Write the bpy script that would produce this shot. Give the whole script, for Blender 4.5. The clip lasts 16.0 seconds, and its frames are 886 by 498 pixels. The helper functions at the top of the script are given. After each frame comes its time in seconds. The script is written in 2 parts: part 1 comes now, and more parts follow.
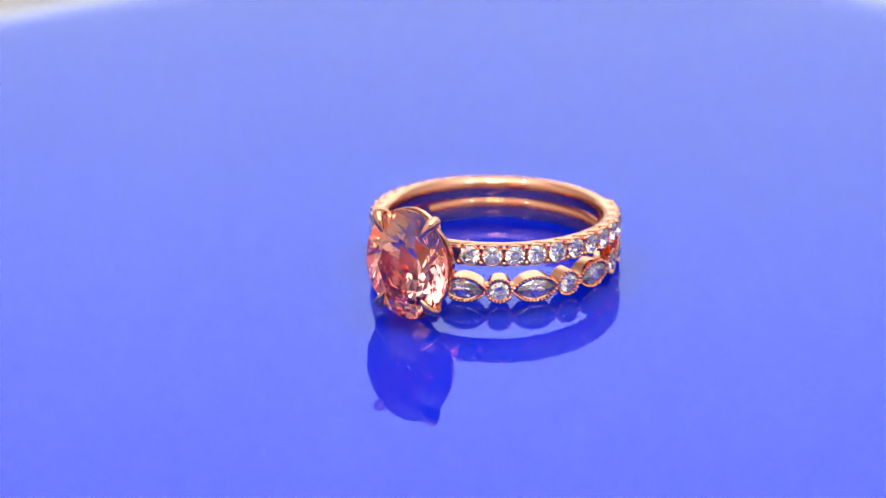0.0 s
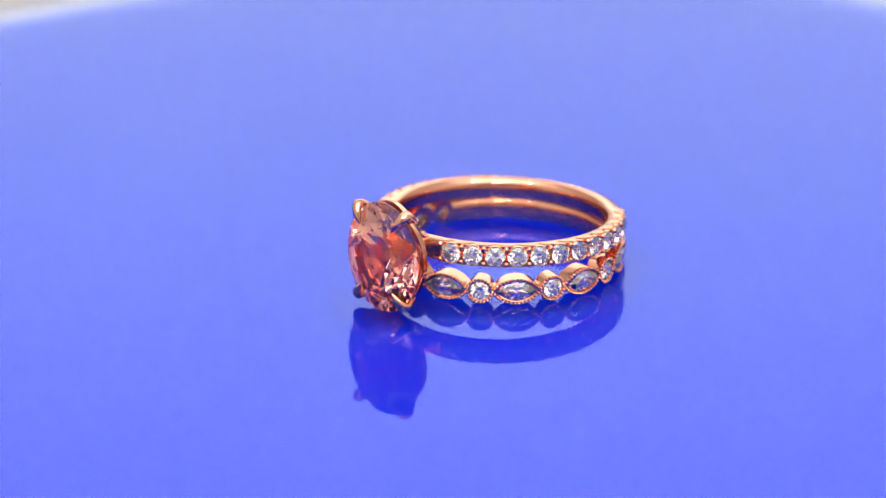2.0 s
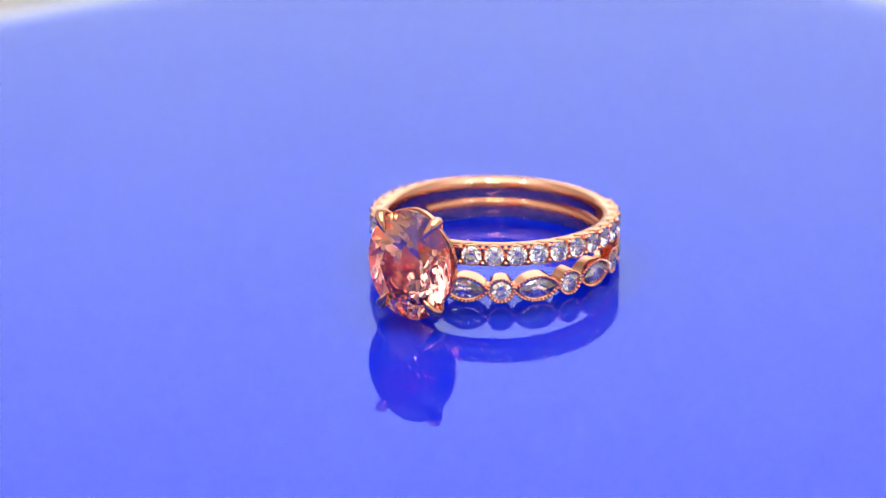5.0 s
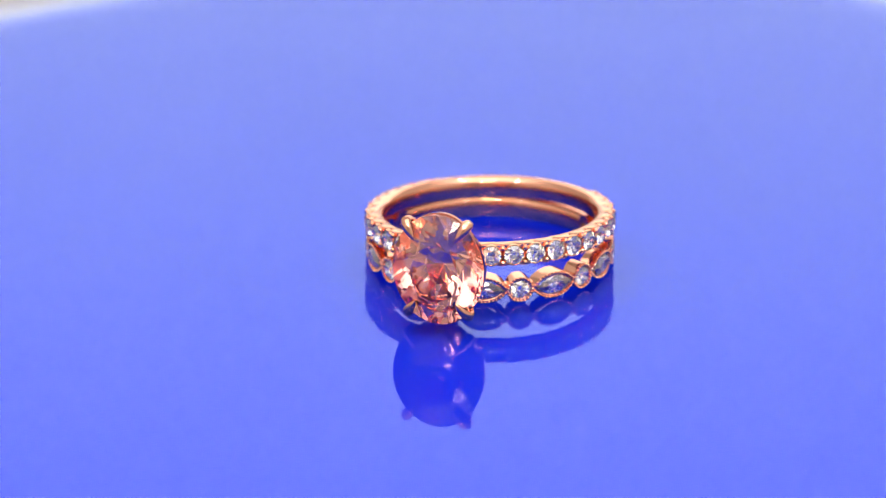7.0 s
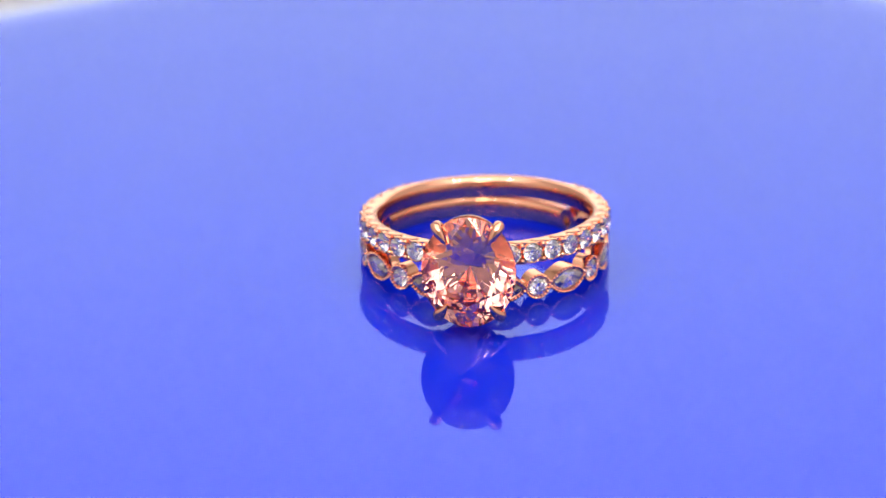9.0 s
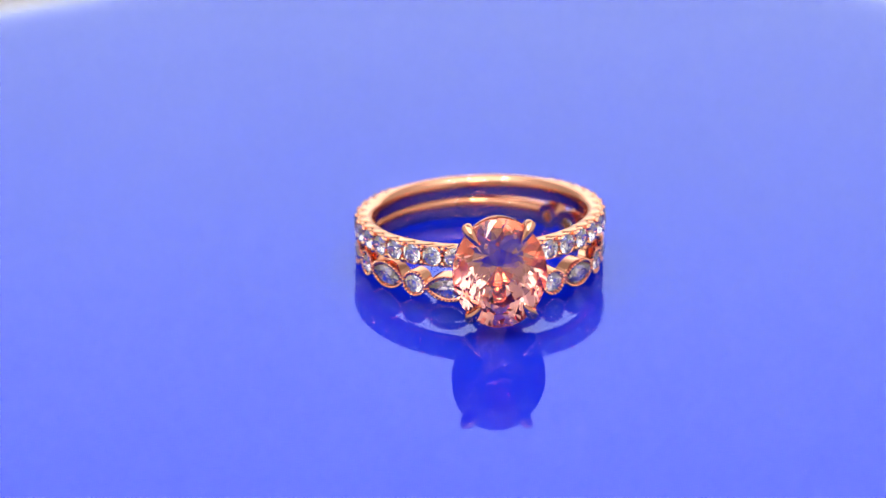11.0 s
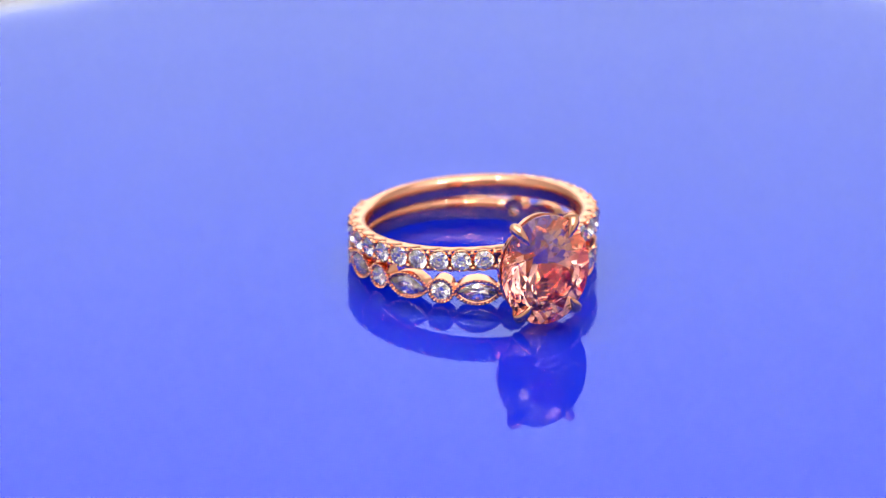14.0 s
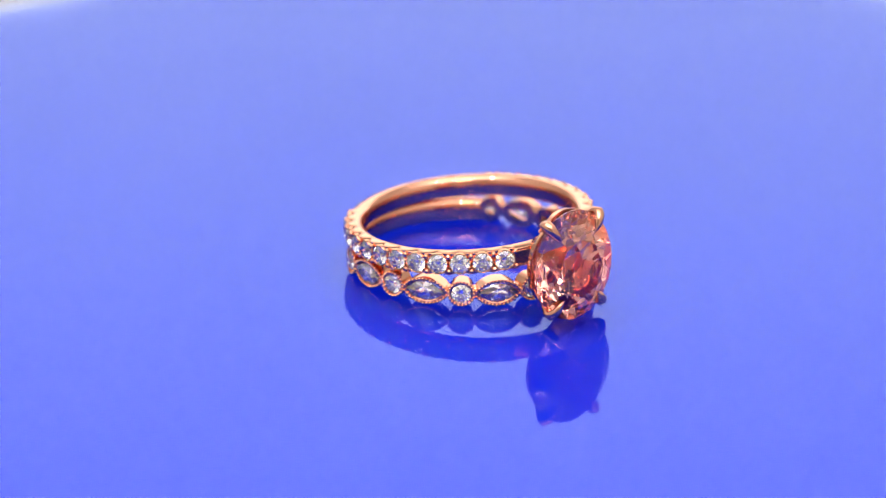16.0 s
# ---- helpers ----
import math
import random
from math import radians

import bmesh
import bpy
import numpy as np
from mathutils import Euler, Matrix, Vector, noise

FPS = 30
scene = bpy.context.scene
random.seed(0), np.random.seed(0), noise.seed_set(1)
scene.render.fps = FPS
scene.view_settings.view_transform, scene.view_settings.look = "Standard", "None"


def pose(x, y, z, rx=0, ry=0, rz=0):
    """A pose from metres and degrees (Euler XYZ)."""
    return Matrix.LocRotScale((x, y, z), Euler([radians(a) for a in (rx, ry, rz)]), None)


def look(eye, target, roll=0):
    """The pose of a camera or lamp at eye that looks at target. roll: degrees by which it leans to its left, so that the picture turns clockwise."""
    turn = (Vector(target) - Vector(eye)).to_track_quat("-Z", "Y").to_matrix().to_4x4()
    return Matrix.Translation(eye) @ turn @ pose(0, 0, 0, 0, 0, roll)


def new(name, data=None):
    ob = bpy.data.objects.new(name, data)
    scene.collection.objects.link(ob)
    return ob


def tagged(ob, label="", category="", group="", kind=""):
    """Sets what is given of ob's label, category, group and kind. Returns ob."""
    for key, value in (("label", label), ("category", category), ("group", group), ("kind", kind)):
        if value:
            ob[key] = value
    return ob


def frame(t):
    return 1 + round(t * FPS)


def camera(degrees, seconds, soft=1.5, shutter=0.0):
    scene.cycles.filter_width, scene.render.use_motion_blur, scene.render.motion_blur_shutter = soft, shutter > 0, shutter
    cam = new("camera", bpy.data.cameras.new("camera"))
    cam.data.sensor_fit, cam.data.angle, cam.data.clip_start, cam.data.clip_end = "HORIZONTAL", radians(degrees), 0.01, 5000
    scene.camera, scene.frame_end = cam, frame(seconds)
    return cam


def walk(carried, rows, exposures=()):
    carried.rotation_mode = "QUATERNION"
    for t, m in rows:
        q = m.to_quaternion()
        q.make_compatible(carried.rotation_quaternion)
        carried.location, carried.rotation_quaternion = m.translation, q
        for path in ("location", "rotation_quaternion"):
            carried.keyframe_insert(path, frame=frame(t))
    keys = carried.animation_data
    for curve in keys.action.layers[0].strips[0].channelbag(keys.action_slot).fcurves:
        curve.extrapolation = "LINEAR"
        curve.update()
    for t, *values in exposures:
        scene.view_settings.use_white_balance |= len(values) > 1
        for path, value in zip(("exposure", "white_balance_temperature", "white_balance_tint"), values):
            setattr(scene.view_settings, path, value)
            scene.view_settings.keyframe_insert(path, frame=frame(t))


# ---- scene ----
# camera on a stand, still for the whole shot
cam = camera(14.0, 16.0, 1.1)
EYE = (0.0, -0.26570, 0.10768)
view = look(EYE, (-0.003614, 0.000520, 0.001355), 0.261)
walk(cam, [(0.0, view), (16.0, view)])
cam.data.dof.use_dof = True
cam.data.dof.focus_distance = 0.275
cam.data.dof.aperture_fstop = 28.0
scene.view_settings.exposure = 0.0
scene.cycles.max_bounces, scene.cycles.transmission_bounces, scene.cycles.glossy_bounces = 28, 28, 10

MM = 0.001

# ---- world and lights: unseen panels and small lamps of an assumed photo box ----
world = bpy.data.worlds.new("room")
world.use_nodes = True
world.node_tree.nodes["Background"].inputs[0].default_value = (0.05, 0.05, 0.055, 1)
scene.world = world


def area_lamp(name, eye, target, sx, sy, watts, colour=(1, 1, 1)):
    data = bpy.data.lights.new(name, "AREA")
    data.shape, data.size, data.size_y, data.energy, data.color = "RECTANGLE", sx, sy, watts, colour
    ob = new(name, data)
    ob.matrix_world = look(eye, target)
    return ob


def bulb(name, eye, radius, watts, colour):
    data = bpy.data.lights.new(name, "POINT")
    data.shadow_soft_size, data.energy, data.color = radius, watts, colour
    ob = new(name, data)
    ob.location = eye
    return ob


# broad overhead fill, unseen, added so stones and disc stay bright
area_lamp("top_fill_lamp", (0.0, -0.20, 0.45), (0.0, -0.20, 0), 0.60, 0.60, 2.0, (1.0, 0.98, 0.96))
# unseen warm lamp, added for the highlight on the metal
area_lamp("front_highlight_lamp", (0.02, -0.40, 0.36), (0, 0, 0), 0.11, 0.06, 0.38, (1.0, 0.86, 0.64))
# unseen, added before the backdrop so the disc mirrors a pale sheen
area_lamp("back_sheen_lamp", (0.085, 0.325, 0.182), (0.085, 0.0, 0.182), 0.48, 0.22, 0.405, (1.0, 1.0, 0.94))
for x, y, watts, tone in ((0.05, -0.24, 0.48, (1.0, 0.90, 0.76)), (0.16, -0.14, 0.40, (0.96, 0.97, 1.0)), (-0.16, -0.12, 0.40, (0.98, 0.97, 1.0)),
                          (-0.06, -0.34, 0.40, (1.0, 0.97, 0.92)), (0.22, -0.36, 0.42, (0.98, 0.98, 1.0)), (-0.24, -0.32, 0.42, (1.0, 0.98, 0.95))):
    bulb("led_lamp", (x, y, 0.40), 0.010, 1.7 * watts, tone)


# ---- materials ----
def material(name):
    m = bpy.data.materials.new(name)
    m.use_nodes = True
    t = m.node_tree
    return m, t.nodes, t.links, t.nodes["Principled BSDF"]


def noise_node(nodes, links, scale, detail=4.0):
    co = nodes.new("ShaderNodeTexCoord")
    n = nodes.new("ShaderNodeTexNoise")
    n.inputs["Scale"].default_value, n.inputs["Detail"].default_value = scale, detail
    links.new(co.outputs["Object"], n.inputs["Vector"])
    return n


def ramp(nodes, links, source, lo, hi, a=0.3, b=0.7):
    r = nodes.new("ShaderNodeMapRange")
    r.inputs[1].default_value, r.inputs[2].default_value = a, b
    r.inputs[3].default_value, r.inputs[4].default_value = lo, hi
    links.new(source, r.inputs[0])
    return r.outputs[0]


def rose_gold(name, rough, colour=(0.84, 0.43, 0.285)):
    m, nodes, links, p = material(name)
    p.inputs["Metallic"].default_value = 1.0
    n = noise_node(nodes, links, 350.0, 6.0)
    fine = noise_node(nodes, links, 6000.0, 2.0)
    mix = nodes.new("ShaderNodeMix")
    mix.data_type = "RGBA"
    mix.inputs[6].default_value = (*colour, 1)
    mix.inputs[7].default_value = (colour[0] * 0.97, colour[1] * 0.9, colour[2] * 0.86, 1)
    links.new(n.outputs["Fac"], mix.inputs[0])
    links.new(mix.outputs[2], p.inputs["Base Color"])
    links.new(ramp(nodes, links, n.outputs["Fac"], rough * 0.6, rough * 1.5), p.inputs["Roughness"])
    b = nodes.new("ShaderNodeBump")
    b.inputs["Strength"].default_value, b.inputs["Distance"].default_value = 0.05, 0.00002
    links.new(fine.outputs["Fac"], b.inputs["Height"])
    links.new(b.outputs["Normal"], p.inputs["Normal"])
    return m


def gem(name, colour, ior):
    m, nodes, links, p = material(name)
    nodes.remove(p)
    g = nodes.new("ShaderNodeBsdfGlass")
    g.inputs["Color"].default_value = (*colour, 1)
    g.inputs["Roughness"].default_value = 0.0
    g.inputs["IOR"].default_value = ior
    links.new(g.outputs[0], nodes["Material Output"].inputs[0])
    return m


def blue_layer():
    m, nodes, links, p = material("blue_acrylic")
    n = noise_node(nodes, links, 60.0, 3.0)
    mix = nodes.new("ShaderNodeMix")
    mix.data_type = "RGBA"
    mix.inputs[6].default_value = (0.002, 0.022, 0.61, 1)
    mix.inputs[7].default_value = (0.003, 0.026, 0.65, 1)
    links.new(n.outputs["Fac"], mix.inputs[0])
    links.new(mix.outputs[2], p.inputs["Base Color"])
    p.inputs["Roughness"].default_value = 0.03
    p.inputs["IOR"].default_value = 1.14
    p.inputs["Subsurface Weight"].default_value = 1.0
    p.inputs["Subsurface Radius"].default_value = (1.0, 1.0, 1.0)
    p.inputs["Subsurface Scale"].default_value = 0.006
    return m


def clear_layer():
    # polished clear face: mirror share by Fresnel, the rest passes straight on
    m, nodes, links, p = material("clear_acrylic")
    nodes.remove(p)
    f = nodes.new("ShaderNodeFresnel")
    f.inputs["IOR"].default_value = 1.47
    clear = nodes.new("ShaderNodeBsdfTransparent")
    gloss = nodes.new("ShaderNodeBsdfGlossy")
    gloss.inputs["Color"].default_value = (0.635, 0.77, 1.0, 1)
    gloss.inputs["Roughness"].default_value = 0.0
    mix = nodes.new("ShaderNodeMixShader")
    links.new(f.outputs[0], mix.inputs[0])
    links.new(clear.outputs[0], mix.inputs[1])
    links.new(gloss.outputs[0], mix.inputs[2])
    links.new(mix.outputs[0], nodes["Material Output"].inputs[0])
    return m


def matte(name, colour, scale, rough=0.7, spread=0.06):
    m, nodes, links, p = material(name)
    n = noise_node(nodes, links, scale, 5.0)
    mix = nodes.new("ShaderNodeMix")
    mix.data_type = "RGBA"
    mix.inputs[6].default_value = (*[c * (1 - spread) for c in colour], 1)
    mix.inputs[7].default_value = (*[min(1, c * (1 + spread)) for c in colour], 1)
    links.new(n.outputs["Fac"], mix.inputs[0])
    links.new(mix.outputs[2], p.inputs["Base Color"])
    p.inputs["Roughness"].default_value = rough
    b = nodes.new("ShaderNodeBump")
    b.inputs["Strength"].default_value, b.inputs["Distance"].default_value = 0.2, 0.0003
    links.new(n.outputs["Fac"], b.inputs["Height"])
    links.new(b.outputs["Normal"], p.inputs["Normal"])
    return m


GOLD = rose_gold("rose_gold_polished", 0.075)
GOLD_SATIN = rose_gold("rose_gold_milgrain", 0.05, (0.94, 0.50, 0.33))
DIAMOND = gem("diamond", (0.995, 0.982, 0.968), 2.42)
PEACH = gem("peach_stone", (1.0, 0.825, 0.785), 1.80)
BLUE, CLEAR = blue_layer(), clear_layer()
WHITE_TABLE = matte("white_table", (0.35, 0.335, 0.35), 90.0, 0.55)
WHITE_CLOTH = matte("white_cloth", (0.84, 0.84, 0.84), 40.0, 0.9)
BACK_CLOTH = matte("backdrop_cloth", (0.84, 0.84, 0.82), 40.0, 0.9)
# grey of the added unseen walls, toned for what gold and stones reflect
TONED_WALL = matte("toned_wall", (0.50, 0.49, 0.48), 40.0, 0.9)
DUST = matte("dust", (0.16, 0.15, 0.16), 900.0, 0.9)
# dimness of the unseen room, put into the wall colour
DIM_ROOM = matte("dim_room", (0.30, 0.29, 0.28), 3.0, 0.9)


# ---- mesh helpers; lengths in millimetres ----
def mesh_of(name, verts, faces, mat, smooth=True):
    me = bpy.data.meshes.new(name)
    me.from_pydata([(x * MM, y * MM, z * MM) for x, y, z in verts], [], faces)
    bm = bmesh.new()
    bm.from_mesh(me)
    bmesh.ops.recalc_face_normals(bm, faces=bm.faces)
    bm.to_mesh(me)
    bm.free()
    me.polygons.foreach_set("use_smooth", [smooth] * len(me.polygons))
    if smooth:
        me.set_sharp_from_angle(angle=radians(42))
    me.materials.append(mat)
    return me


def part(name, me, parent, label="", at=None):
    ob = new(name, me)
    ob.parent = parent
    if at is not None:
        ob.matrix_local = at
    return tagged(ob, label)


def loops(rings, closed=True, caps=False):
    """Faces that join equal rings of points; the rings close on themselves, the row of rings too if asked."""
    verts = [v for r in rings for v in r]
    n, m = len(rings[0]), len(rings)
    faces = []
    for i in range(m if closed else m - 1):
        a, b = i * n, ((i + 1) % m) * n
        faces += [(a + j, a + (j + 1) % n, b + (j + 1) % n, b + j) for j in range(n)]
    if caps and not closed:
        faces += [tuple(range(n))[::-1], tuple(range((m - 1) * n, m * n))]
    return verts, faces


def on_ring(a, r, z):
    """A point at a degrees round a finger ring, from its front, seen from above towards +x."""
    a = radians(a)
    return (r * math.sin(a), -r * math.cos(a), z)


def rounded_profile(r0, r1, h, bevel):
    """Outline of a bar in (radius, height): h is half its width."""
    pts = []
    for cx, cz, start in ((r1 - bevel, h - bevel, 0), (r0 + bevel, h - bevel, 90), (r0 + bevel, -h + bevel, 180), (r1 - bevel, -h + bevel, 270)):
        for k in range(4):
            t = radians(start + 30 * k)
            pts.append((cx + bevel * math.cos(t), cz + bevel * math.sin(t)))
    return pts


def comfort_profile(r0, r1, h):
    """Outline of a plain band with a swelling inner face, in (radius, height)."""
    half = [(r1, 0.0), (r1, h - 0.22), (r1 - 0.07, h - 0.07), (r1 - 0.22, h), (r0 + 0.45, h), (r0 + 0.31, h - 0.035), (r0 + 0.20, h - 0.13), (r0 + 0.12, h - 0.27),
            (r0 + 0.06, h - 0.44), (r0 + 0.02, h - 0.66), (r0, 0.0)]
    return half + [(r, -z) for r, z in half[-2:0:-1]]


def ball(centre, radius, n=6, m=4):
    cx, cy, cz = centre
    verts = [(cx, cy, cz + radius)]
    for i in range(1, m):
        t = math.pi * i / m
        verts += [(cx + radius * math.sin(t) * math.cos(2 * math.pi * j / n), cy + radius * math.sin(t) * math.sin(2 * math.pi * j / n), cz + radius * math.cos(t)) for j in range(n)]
    verts.append((cx, cy, cz - radius))
    faces = [(0, 1 + j, 1 + (j + 1) % n) for j in range(n)]
    for i in range(m - 2):
        a = 1 + i * n
        faces += [(a + j, a + n + j, a + n + (j + 1) % n, a + (j + 1) % n) for j in range(n)]
    last = len(verts) - 1
    a = last - n
    faces += [(last, a + (j + 1) % n, a + j) for j in range(n)]
    return verts, faces


def join(pieces):
    verts, faces = [], []
    for v, f in pieces:
        k = len(verts)
        verts += v
        faces += [tuple(i + k for i in q) for q in f]
    return verts, faces


def brilliant(sx, sz, crown, depth, girdle, table=0.57, star=0.78, low=0.24, outline=None, mains=8, uneven=0.0, keel=1.0):
    """A brilliant cut stone: the table looks along -y; sx, sz are half its width and height, y = 0 at the girdle."""
    n, w = mains, 360 / mains

    def at(deg, rad, y):
        c, s = outline(deg) if outline else (math.cos(radians(deg)), math.sin(radians(deg)))
        rad *= 1 + (random.uniform(-uneven, uneven) if rad < 0.99 else 0)
        return (sx * rad * c, y, sz * rad * s)

    slant = math.cos(radians(w / 2))
    ym = -crown * (1 - (star * slant - table) / (1 - table)) - girdle / 2
    yl = depth * (1 - low * slant) + girdle / 2
    v = [at(w * k, table, -crown - girdle / 2) for k in range(n)]
    v += [at(w * (k + 0.5), star, ym) for k in range(n)]
    v += [at(w * k / 2, 1, -girdle / 2) for k in range(2 * n)]
    v += [at(w * k / 2, 1, girdle / 2) for k in range(2 * n)]
    if keel > 1:
        yl = depth * 0.93 + girdle / 2
    v += [(x * keel, y, z / keel) for x, y, z in [at(w * (k + 0.5), low, yl) for k in range(n)]]
    v.append((0, depth + girdle / 2, 0))
    T, M, G, B, L, C = 0, n, 2 * n, 4 * n, 6 * n, 7 * n
    f = [tuple(range(n))]
    for k in range(n):
        up, b = (k + 1) % n, (k - 1) % n
        g0, g1, g2 = 2 * k, 2 * k + 1, (2 * k + 2) % (2 * n)
        f += [(T + k, T + up, M + k), (T + k, M + b, G + g0), (T + k, G + g0, M + k), (M + k, G + g0, G + g1), (M + k, G + g1, G + g2)]
        f += [(G + g0, G + g1, B + g1, B + g0), (G + g1, G + g2, B + g2, B + g1)]
        f += [(C, L + b, B + g0), (C, B + g0, L + k), (L + k, B + g0, B + g1), (L + k, B + g1, B + g2)]
    return v, f


def oval_cut(sx, sz, crown, depth, girdle, table=0.54, star=0.77, n=8):
    """An oval mixed cut: brilliant crown, and a pavilion of three tiers of narrow facets; the table looks along -y."""
    w = 360 / n

    def at(deg, rad, y, wobble=0.0):
        rad *= 1 + random.uniform(-wobble, wobble)
        return (sx * rad * math.cos(radians(deg)), y, sz * rad * math.sin(radians(deg)))

    slant = math.cos(radians(w / 2))
    ym = -crown * (1 - (star * slant - table) / (1 - table)) - girdle / 2
    v = [at(w * k, table, -crown - girdle / 2, 0.02) for k in range(n)]
    v += [at(w * (k + 0.5), star, ym) for k in range(n)]
    v += [at(w * k / 4, 1, -girdle / 2) for k in range(4 * n)]
    T, M, G, B = 0, n, 2 * n, 6 * n
    f = [tuple(range(n))]
    for k in range(n):
        up, b, g = (k + 1) % n, (k - 1) % n, 4 * k
        f += [(T + k, T + up, M + k), (T + k, M + b, G + g, M + k)]
        f += [(M + k, G + g, G + g + 1, G + g + 2), (M + k, G + g + 2, G + g + 3, G + (g + 4) % (4 * n))]
    v += [at(w * k / 4, 1, girdle / 2) for k in range(4 * n)]
    f += [(G + k, G + (k + 1) % (4 * n), B + (k + 1) % (4 * n), B + k) for k in range(4 * n)]
    m = 2 * n
    R, S, C = B + 4 * n, B + 4 * n + m, B + 4 * n + 2 * m
    v += [at(w * (k + 0.5) / 2, 0.68, girdle / 2 + depth * 0.385, 0.04) for k in range(m)]
    v += [at(w * k / 2, 0.36, girdle / 2 + depth * 0.715, 0.06) for k in range(m)]
    v.append((0.0, girdle / 2 + depth, 0.0))
    for k in range(m):
        up, b = (k + 1) % m, (k - 1) % m
        g = 2 * k
        f += [(R + k, B + g, B + g + 1, B + (g + 2) % (4 * n)), (B + g, R + b, R + k)]
        f += [(R + b, S + k, R + k), (S + k, S + up, R + k), (C, S + up, S + k)]
    return v, f


def facing(a, r, z):
    """The place of a piece that looks outwards from a finger ring."""
    x, y, z = on_ring(a, r, z)
    return pose(x * MM, y * MM, z * MM, 0, 0, a)


# ---- the setting: table, white backdrop, unseen grey walls added to tone the reflections ----
def slab(name, x0, x1, y0, y1, z0, z1, mat, label):
    v = [(x, y, z) for x in (x0, x1) for y in (y0, y1) for z in (z0, z1)]
    f = [(0, 1, 3, 2), (4, 6, 7, 5), (0, 4, 5, 1), (2, 3, 7, 6), (0, 2, 6, 4), (1, 5, 7, 3)]
    return tagged(new(name, mesh_of(name, v, f, mat, False)), label, "", "", "structure")


DISC_THICK = 8.0
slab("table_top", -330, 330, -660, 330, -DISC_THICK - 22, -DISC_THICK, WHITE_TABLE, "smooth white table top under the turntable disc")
slab("wall_back", -330, 330, 330, 338, -DISC_THICK - 22, 470, BACK_CLOTH, "plain white backdrop behind the disc")
slab("wall_left", -338, -330, -660, 338, -DISC_THICK - 22, 470, TONED_WALL, "unseen grey side wall, added and toned for the reflections")
slab("wall_right", 330, 338, -660, 338, -DISC_THICK - 22, 470, TONED_WALL, "unseen grey side wall, added and toned for the reflections")
slab("ceiling", -338, 338, -660, 338, 470, 478, TONED_WALL, "unseen grey top, added and toned for the reflections")
slab("wall_front", -338, 338, -668, -660, -DISC_THICK - 22, 478, DIM_ROOM, "unseen wall added behind the camera, dimness put into its colour")


# ---- the glossy blue disc ----
def turntable_disc():
    thing = tagged(new("turntable_disc"), "round glossy blue acrylic disc lying on a white table", "turntable disc")
    R, cx, cy, deep = 81.6, 2.26, 1.19, 1.0
    n = 256

    def circle(r, z):
        return [(cx + r * math.cos(2 * math.pi * k / n), cy + r * math.sin(2 * math.pi * k / n), z) for k in range(n)]
    v, f = loops([circle(R - 0.1, -deep), circle(R, -deep - 0.2), circle(R, -DISC_THICK + 0.3), circle(R - 0.4, -DISC_THICK)], False, True)
    part("blue_body", mesh_of("blue_body", v, f, BLUE, False), thing, "saturated blue body of the disc")
    v, f = loops([circle(R, -deep + 0.05), circle(R, -0.25), circle(R - 0.08, -0.08), circle(R - 0.25, 0.0)], False)
    f.append(tuple(range(3 * n, 4 * n)))
    part("clear_top", mesh_of("clear_top", v, f, CLEAR, False), thing, "polished clear top layer")
    return thing


# ---- engagement ring: oval peach stone on a pave band ----
PAVE = [17.1 + 10.35 * k for k in range(12)]
PAVE_LEFT = [-18.4 - 10.35 * k for k in range(12)]


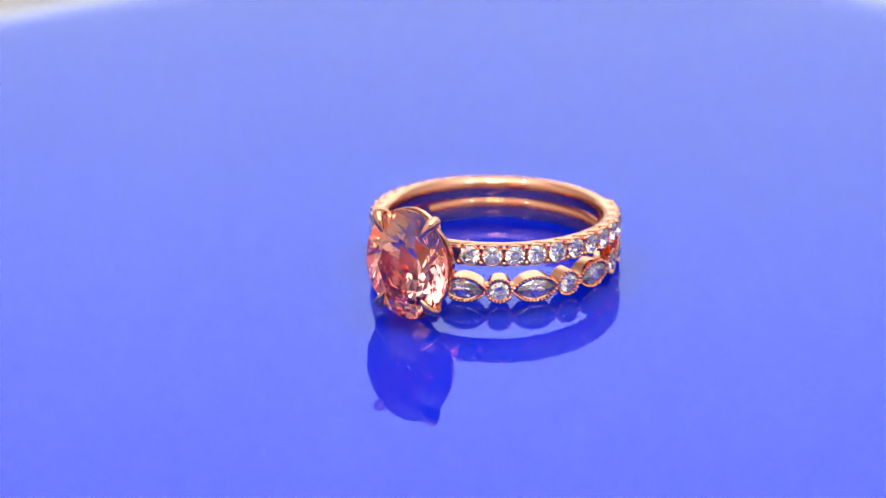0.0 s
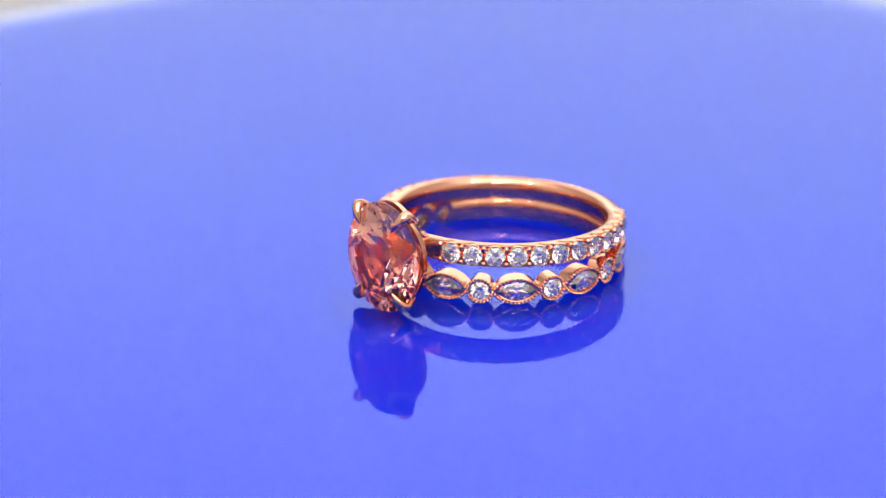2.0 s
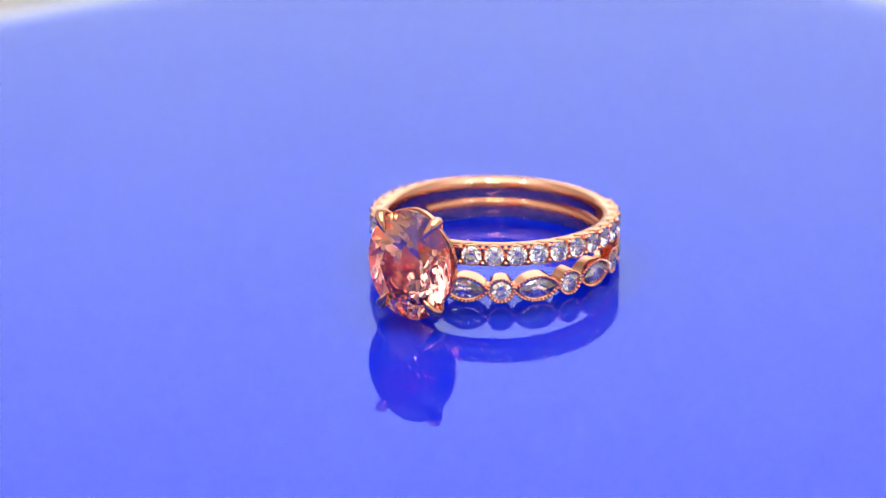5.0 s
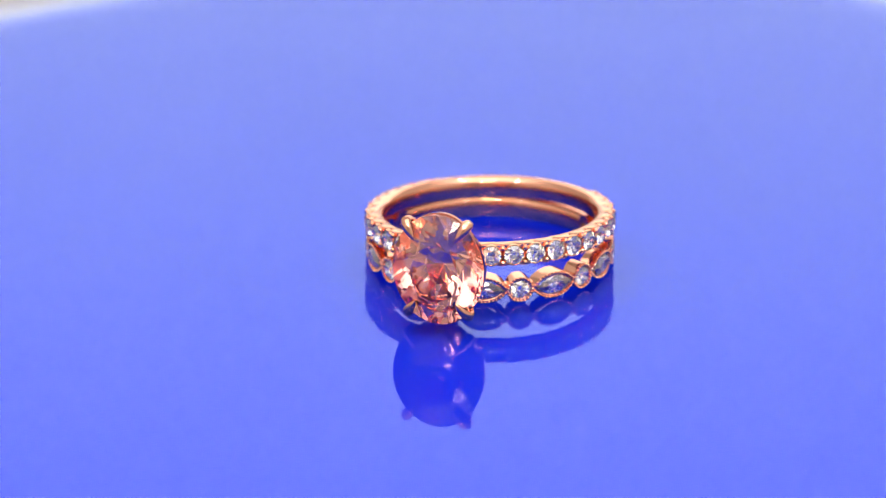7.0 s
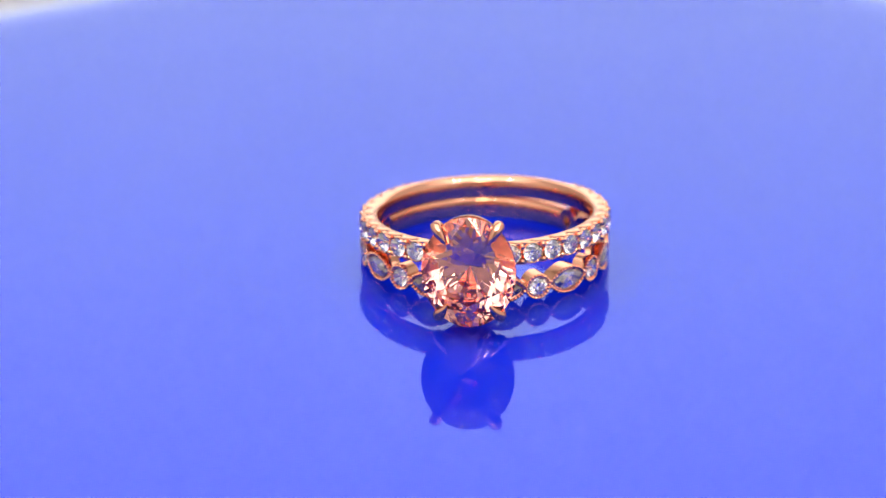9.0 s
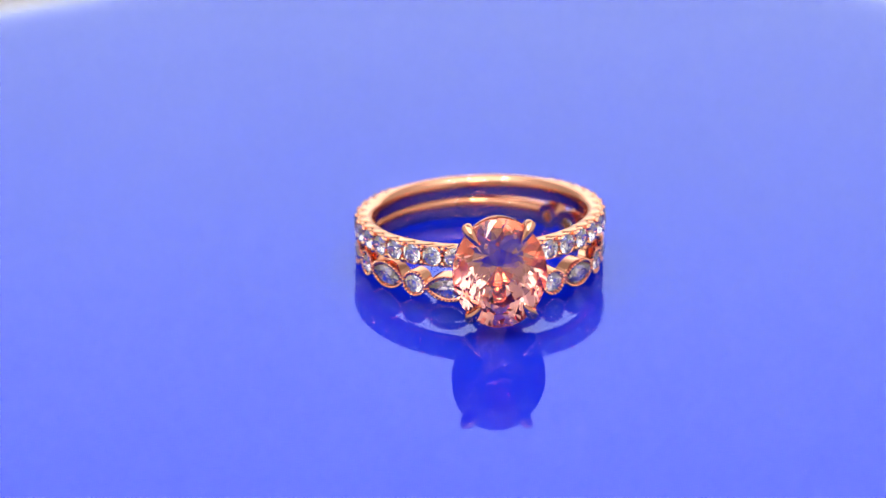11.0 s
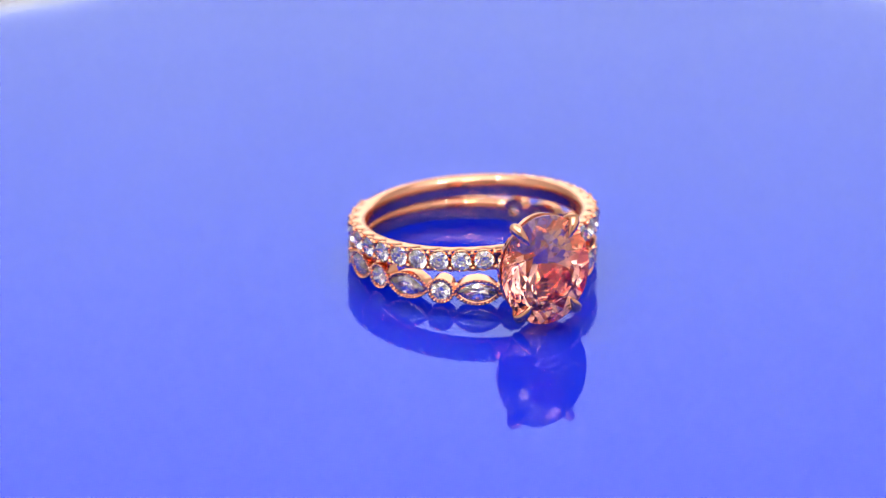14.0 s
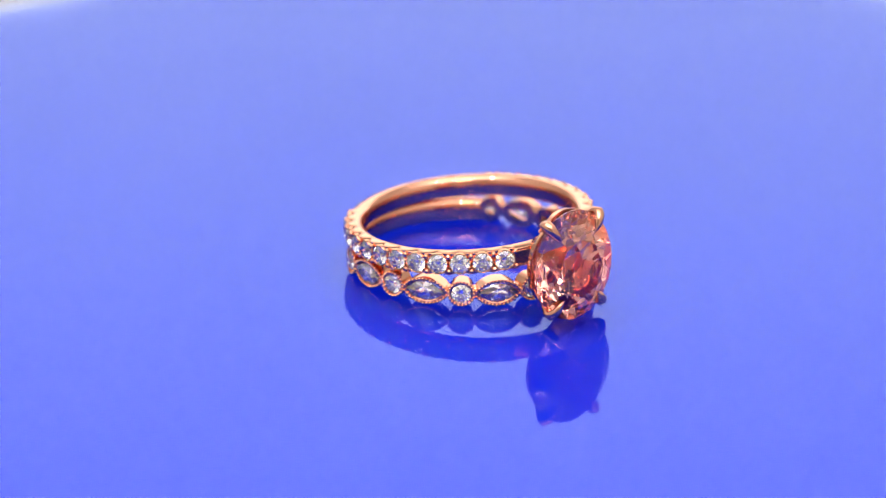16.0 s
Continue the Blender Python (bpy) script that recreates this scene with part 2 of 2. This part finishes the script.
def engagement_ring():
    thing = tagged(new("engagement_ring"), "rose gold ring with large oval peach stone and pave band", "ring")
    stones = sorted(PAVE_LEFT + PAVE)
    step = 10.35
    rings = []
    for i in range(720):
        a = i * 0.5 - 180
        near = min(abs(a - s) for s in stones)
        if near < step * 0.5:
            bump = abs(math.sin(math.pi * near / step)) ** 0.8
            r1, h, rim, floor = 9.54 + 0.14 * bump, 0.66 + 0.22 * bump, 9.02 + 0.36 * bump, 8.95
        else:
            r1, h, rim, floor = 9.66, 0.76, 9.24, 9.64
        half = [(floor, 0.52), (r1 - 0.06, 0.56), (r1, 0.60), (r1, h - 0.04), (r1 - 0.05, h), (rim, 0.90), (8.95, 0.90), (8.78, 0.86), (8.64, 0.77),
                (8.53, 0.63), (8.47, 0.46), (8.43, 0.26), (8.415, 0.0)]
        prof = half + [(r, -z) for r, z in half[-2::-1]]
        rings.append([on_ring(a, r, z) for r, z in prof])
    v, f = loops(rings)
    part("shank", mesh_of("shank", v, f, GOLD), thing, "polished rose gold band")
    # small diamonds, their rims and the beads that hold them
    v, f = brilliant(0.77, 0.77, 0.25, 0.62, 0.05)
    stone = mesh_of("pave_diamond", v, f, DIAMOND, False)
    rim = []
    for k in range(28):
        t = 2 * math.pi * k / 28
        rim.append([((0.80 + dx) * math.cos(t), dy, (0.80 + dx) * math.sin(t)) for dx, dy in ((0.06, 0.25), (0.06, 0.02), (0.02, -0.05), (-0.03, 0.0), (-0.05, 0.25))])
    v, f = loops(rim)
    seat = mesh_of("seat", v, f, GOLD_SATIN)
    v, f = ball((0, 0, 0), 0.225, 8, 6)
    bead = mesh_of("bead", v, f, GOLD)
    for a in stones:
        part("pave_diamond", stone, thing, "", facing(a, 9.74, 0))
        part("seat", seat, thing, "", facing(a, 9.74, 0))
    for side in (PAVE_LEFT, PAVE):
        s = 1 if side is PAVE else -1
        for k in range(13):
            for z in (0.60, -0.60):
                part("bead", bead, thing, "", facing(side[0] + s * step * (k - 0.5), 9.80, z))
    # head
    SX, SZ, GR = 3.62, 4.41, 13.40
    LOW = -0.06
    # the head is tipped a little forward about its foot
    foot = pose(0, -GR * MM, (LOW - SZ) * MM)
    tip = pose(0, -0.41 * MM, 0.16 * MM) @ foot @ pose(0, 0, 0, 1.6) @ foot.inverted()
    v, f = oval_cut(SX, SZ, 1.05, 3.95, 0.14)
    part("centre_stone", mesh_of("centre_stone", v, f, PEACH, False), thing, "faceted oval peach pink gemstone", tip @ facing(0, GR, LOW))
    rings = []
    for scale, y in ((0.24, -8.85), (0.42, -10.3), (0.74, -11.80), (0.97, -12.70), (0.99, -13.20), (0.95, -13.24), (0.92, -12.70), (0.67, -11.80), (0.35, -10.3), (0.18, -8.85)):
        ring = []
        for k in range(72):
            t = 2 * math.pi * k / 72
            dip = 0.45 * abs(math.cos(2 * t)) * (1 if y < -11.95 else 0)
            ring.append((SX * scale * math.cos(t), y + dip, LOW + SZ * scale * math.sin(t)))
        rings.append(ring)
    v, f = loops(rings)
    part("basket", mesh_of("basket", v, f, GOLD), thing, "scalloped rose gold gallery under the stone", tip)
    path = ((0.80, 11.80, 0.26), (0.96, 12.60, 0.38), (1.07, 13.25, 0.44), (1.08, 13.60, 0.45), (1.03, 13.86, 0.43), (0.96, 14.02, 0.38), (0.88, 14.14, 0.31),
            (0.80, 14.22, 0.21), (0.73, 14.28, 0.06))
    for sx, sz in ((1, 1), (-1, 1), (1, -1), (-1, -1)):
        px, pz = 2.24 * sx, (3.52 if sz > 0 else 3.24) * sz
        rings = []
        out = Vector((px, 0, pz)).normalized()
        side = Vector((-out.z, 0, out.x))
        for i, (s, r, w) in enumerate(path):
            a = path[max(0, i - 1)]
            b = path[min(len(path) - 1, i + 1)]
            go = (Vector((px * b[0], -b[1], pz * b[0])) - Vector((px * a[0], -a[1], pz * a[0]))).normalized()
            across = go.cross(side).normalized()
            c = Vector((px * s, -r, LOW + pz * s))
            rings.append([tuple(c + w * (math.cos(t) * side + 0.85 * math.sin(t) * across)) for t in [2 * math.pi * k / 12 for k in range(12)]])
        v, f = loops(rings, False, True)
        part("prong", mesh_of("prong", v, f, GOLD), thing, "rounded claw prong", tip)
    return thing


# ---- wedding band: marquise and round diamonds in milgrain bezels ----
ROUND_AT = [-3.8 + 34.2 * k for k in range(-3, 5)]
MARQUISE_AT = [-3.8 + 34.2 * (k + 0.5) for k in range(-3, 4)]


def lens_outline(half, high, n):
    """Points of a pointed oval, half as long and high as given."""
    big = (half * half + high * high) / (2 * high)
    end = math.asin(half / big)
    top = [(big * math.sin(t), big * math.cos(t) - big + high) for t in [end - 2 * end * k / n for k in range(n)]]
    return top + [(-x, -z) for x, z in top]


def round_outline(r, n):
    return [(r * math.cos(2 * math.pi * k / n), r * math.sin(2 * math.pi * k / n)) for k in range(n)]


def bezel_piece(outer, inner, beads_at):
    def bent(u, z, r):
        return on_ring(math.degrees(u / 9.4), r, z)
    rings = [[bent(u, z, 8.50) for u, z in outer], [bent(u, z, 9.62) for u, z in outer], [bent(u * 0.985, z * 0.985, 9.74) for u, z in outer],
             [bent(u, z, 9.74) for u, z in inner], [bent(u, z, 9.50) for u, z in inner], [bent(u * 0.66, z * 0.66, 8.44) for u, z in inner]]
    v, f = loops(rings)
    me = mesh_of("bezel", v, f, GOLD)
    v, f = join([ball(bent(u, z, 9.78), 0.13, 8, 5) for u, z in beads_at])
    grains = mesh_of("milgrain", v, f, GOLD_SATIN)
    return me, grains


def spread(outline, gap):
    """Evenly spaced points along a closed outline."""
    pts = [Vector((x, z)) for x, z in outline]
    total = sum((pts[i] - pts[i - 1]).length for i in range(len(pts)))
    count = max(8, round(total / gap))
    out, want, done = [], 0.0, 0.0
    for i in range(len(pts)):
        a, b = pts[i], pts[(i + 1) % len(pts)]
        seg = (b - a).length
        while want < done + seg - 1e-9 and len(out) < count:
            q = a + (b - a) * ((want - done) / seg)
            out.append((q.x, q.y))
            want += total / count
        done += seg
    return out


def wedding_band():
    thing = tagged(new("wedding_band"), "rose gold band of alternating marquise and round diamonds with milgrain edges", "ring")
    HALF, HIGH, RAD = 1.98, 1.10, 1.06
    first, last = ROUND_AT[0], ROUND_AT[-1]
    # plain back of the band
    rings = []
    n = 150
    for i in range(n + 1):
        a = last + 4 + (360 - (last - first) - 8) * i / n
        rings.append([on_ring(a, r, z - 0.16) for r, z in comfort_profile(8.43, 9.55, 0.92)])
    v, f = loops(rings, False, True)
    part("shank", mesh_of("shank", v, f, GOLD), thing, "plain polished rose gold back of the band")
    sets = (
        (ROUND_AT, round_outline(RAD, 36), round_outline(0.78, 36), spread(round_outline(RAD - 0.11, 36), 0.29), "round"),
        (MARQUISE_AT, lens_outline(HALF, HIGH, 20), lens_outline(HALF - 0.36, HIGH - 0.27, 20), spread(lens_outline(HALF - 0.14, HIGH - 0.11, 20), 0.29), "marquise"),
    )
    for places, outer, inner, beads_at, kind in sets:
        bezel_me, grains = bezel_piece(outer, inner, beads_at)
        if kind == "round":
            v, f = brilliant(0.77, 0.77, 0.24, 0.66, 0.04)
        else:
            def pointed(deg):
                c, s = math.cos(radians(deg)), math.sin(radians(deg))
                return (c, s * abs(s) ** 0.9)
            v, f = brilliant(1.58, 0.81, 0.24, 0.86, 0.04, 0.55, 0.78, 0.28, pointed, 8, 0.04, 1.7)
        stone = mesh_of(kind + "_diamond", v, f, DIAMOND, False)
        for a in places:
            b = part("bezel", bezel_me, thing, "", pose(0, 0, 0, 0, 0, a))
            tagged(part("milgrain", grains, b, "row of tiny gold beads"), kind="stuff")
            part(kind + "_diamond", stone, thing, "", facing(a, 9.70, 0))
    # short necks that join the bezels
    rings = []
    for i in range(9):
        a = -3.2 + 0.8 * i
        rings.append([on_ring(a, r, z) for r, z in rounded_profile(8.6, 9.45, 0.40, 0.12)])
    v, f = loops(rings, False, True)
    neck = mesh_of("neck", v, f, GOLD)
    for a in MARQUISE_AT:
        for s in (-1, 1):
            part("neck", neck, thing, "", pose(0, 0, 0, 0, 0, a + s * 11.2))
    return thing


def dust():
    """A few tiny flecks on the disc."""
    flecks = []
    for _ in range(46):
        r, a = 66 * math.sqrt(random.random()), random.uniform(0, 2 * math.pi)
        x, y = r * math.cos(a), r * math.sin(a)
        if math.hypot(x, y) < 16:
            continue
        s = random.uniform(0.02, 0.055)
        flecks.append(ball((x, y, s * 0.8), s, 5, 3))
    v, f = join(flecks)
    return tagged(new("dust", mesh_of("dust", v, f, DUST)), "sparse dark dust flecks on the blue disc", "dust", "", "stuff")


disc = turntable_disc()
ring_one = engagement_ring()
ring_two = wedding_band()
flecks = dust()


# ---- the turning of the disc and of what stands on it ----
def turn_at(t):
    """Degrees: it turns one way, halts softly, then turns back at the same pace."""
    pace, halt, low, ease = 5.72, 2.41, -41.9, 0.10
    d = math.hypot(t - halt, ease) - ease
    return low + pace * d


def motions():
    times = [0.0, 0.5, 1.0, 1.5, 2.0, 2.2, 2.3, 2.4, 2.5, 2.6, 2.7, 2.9] + [3.0 + 0.5 * k for k in range(27)]
    lean = pose(0, 0, 0, -3.67, -2.0, 0)
    for thing, home in (
        (disc, pose(0, 0, 0)),
        (flecks, pose(0, 0, 0)),
        (ring_one, pose(-0.47 * MM, 1.97 * MM, 3.39 * MM) @ lean),
        (ring_two, pose(-0.48 * MM, 2.10 * MM, 1.14 * MM)),
    ):
        walk(thing, [(t, pose(0, 0, 0, 0, 0, turn_at(t)) @ home) for t in times])


motions()
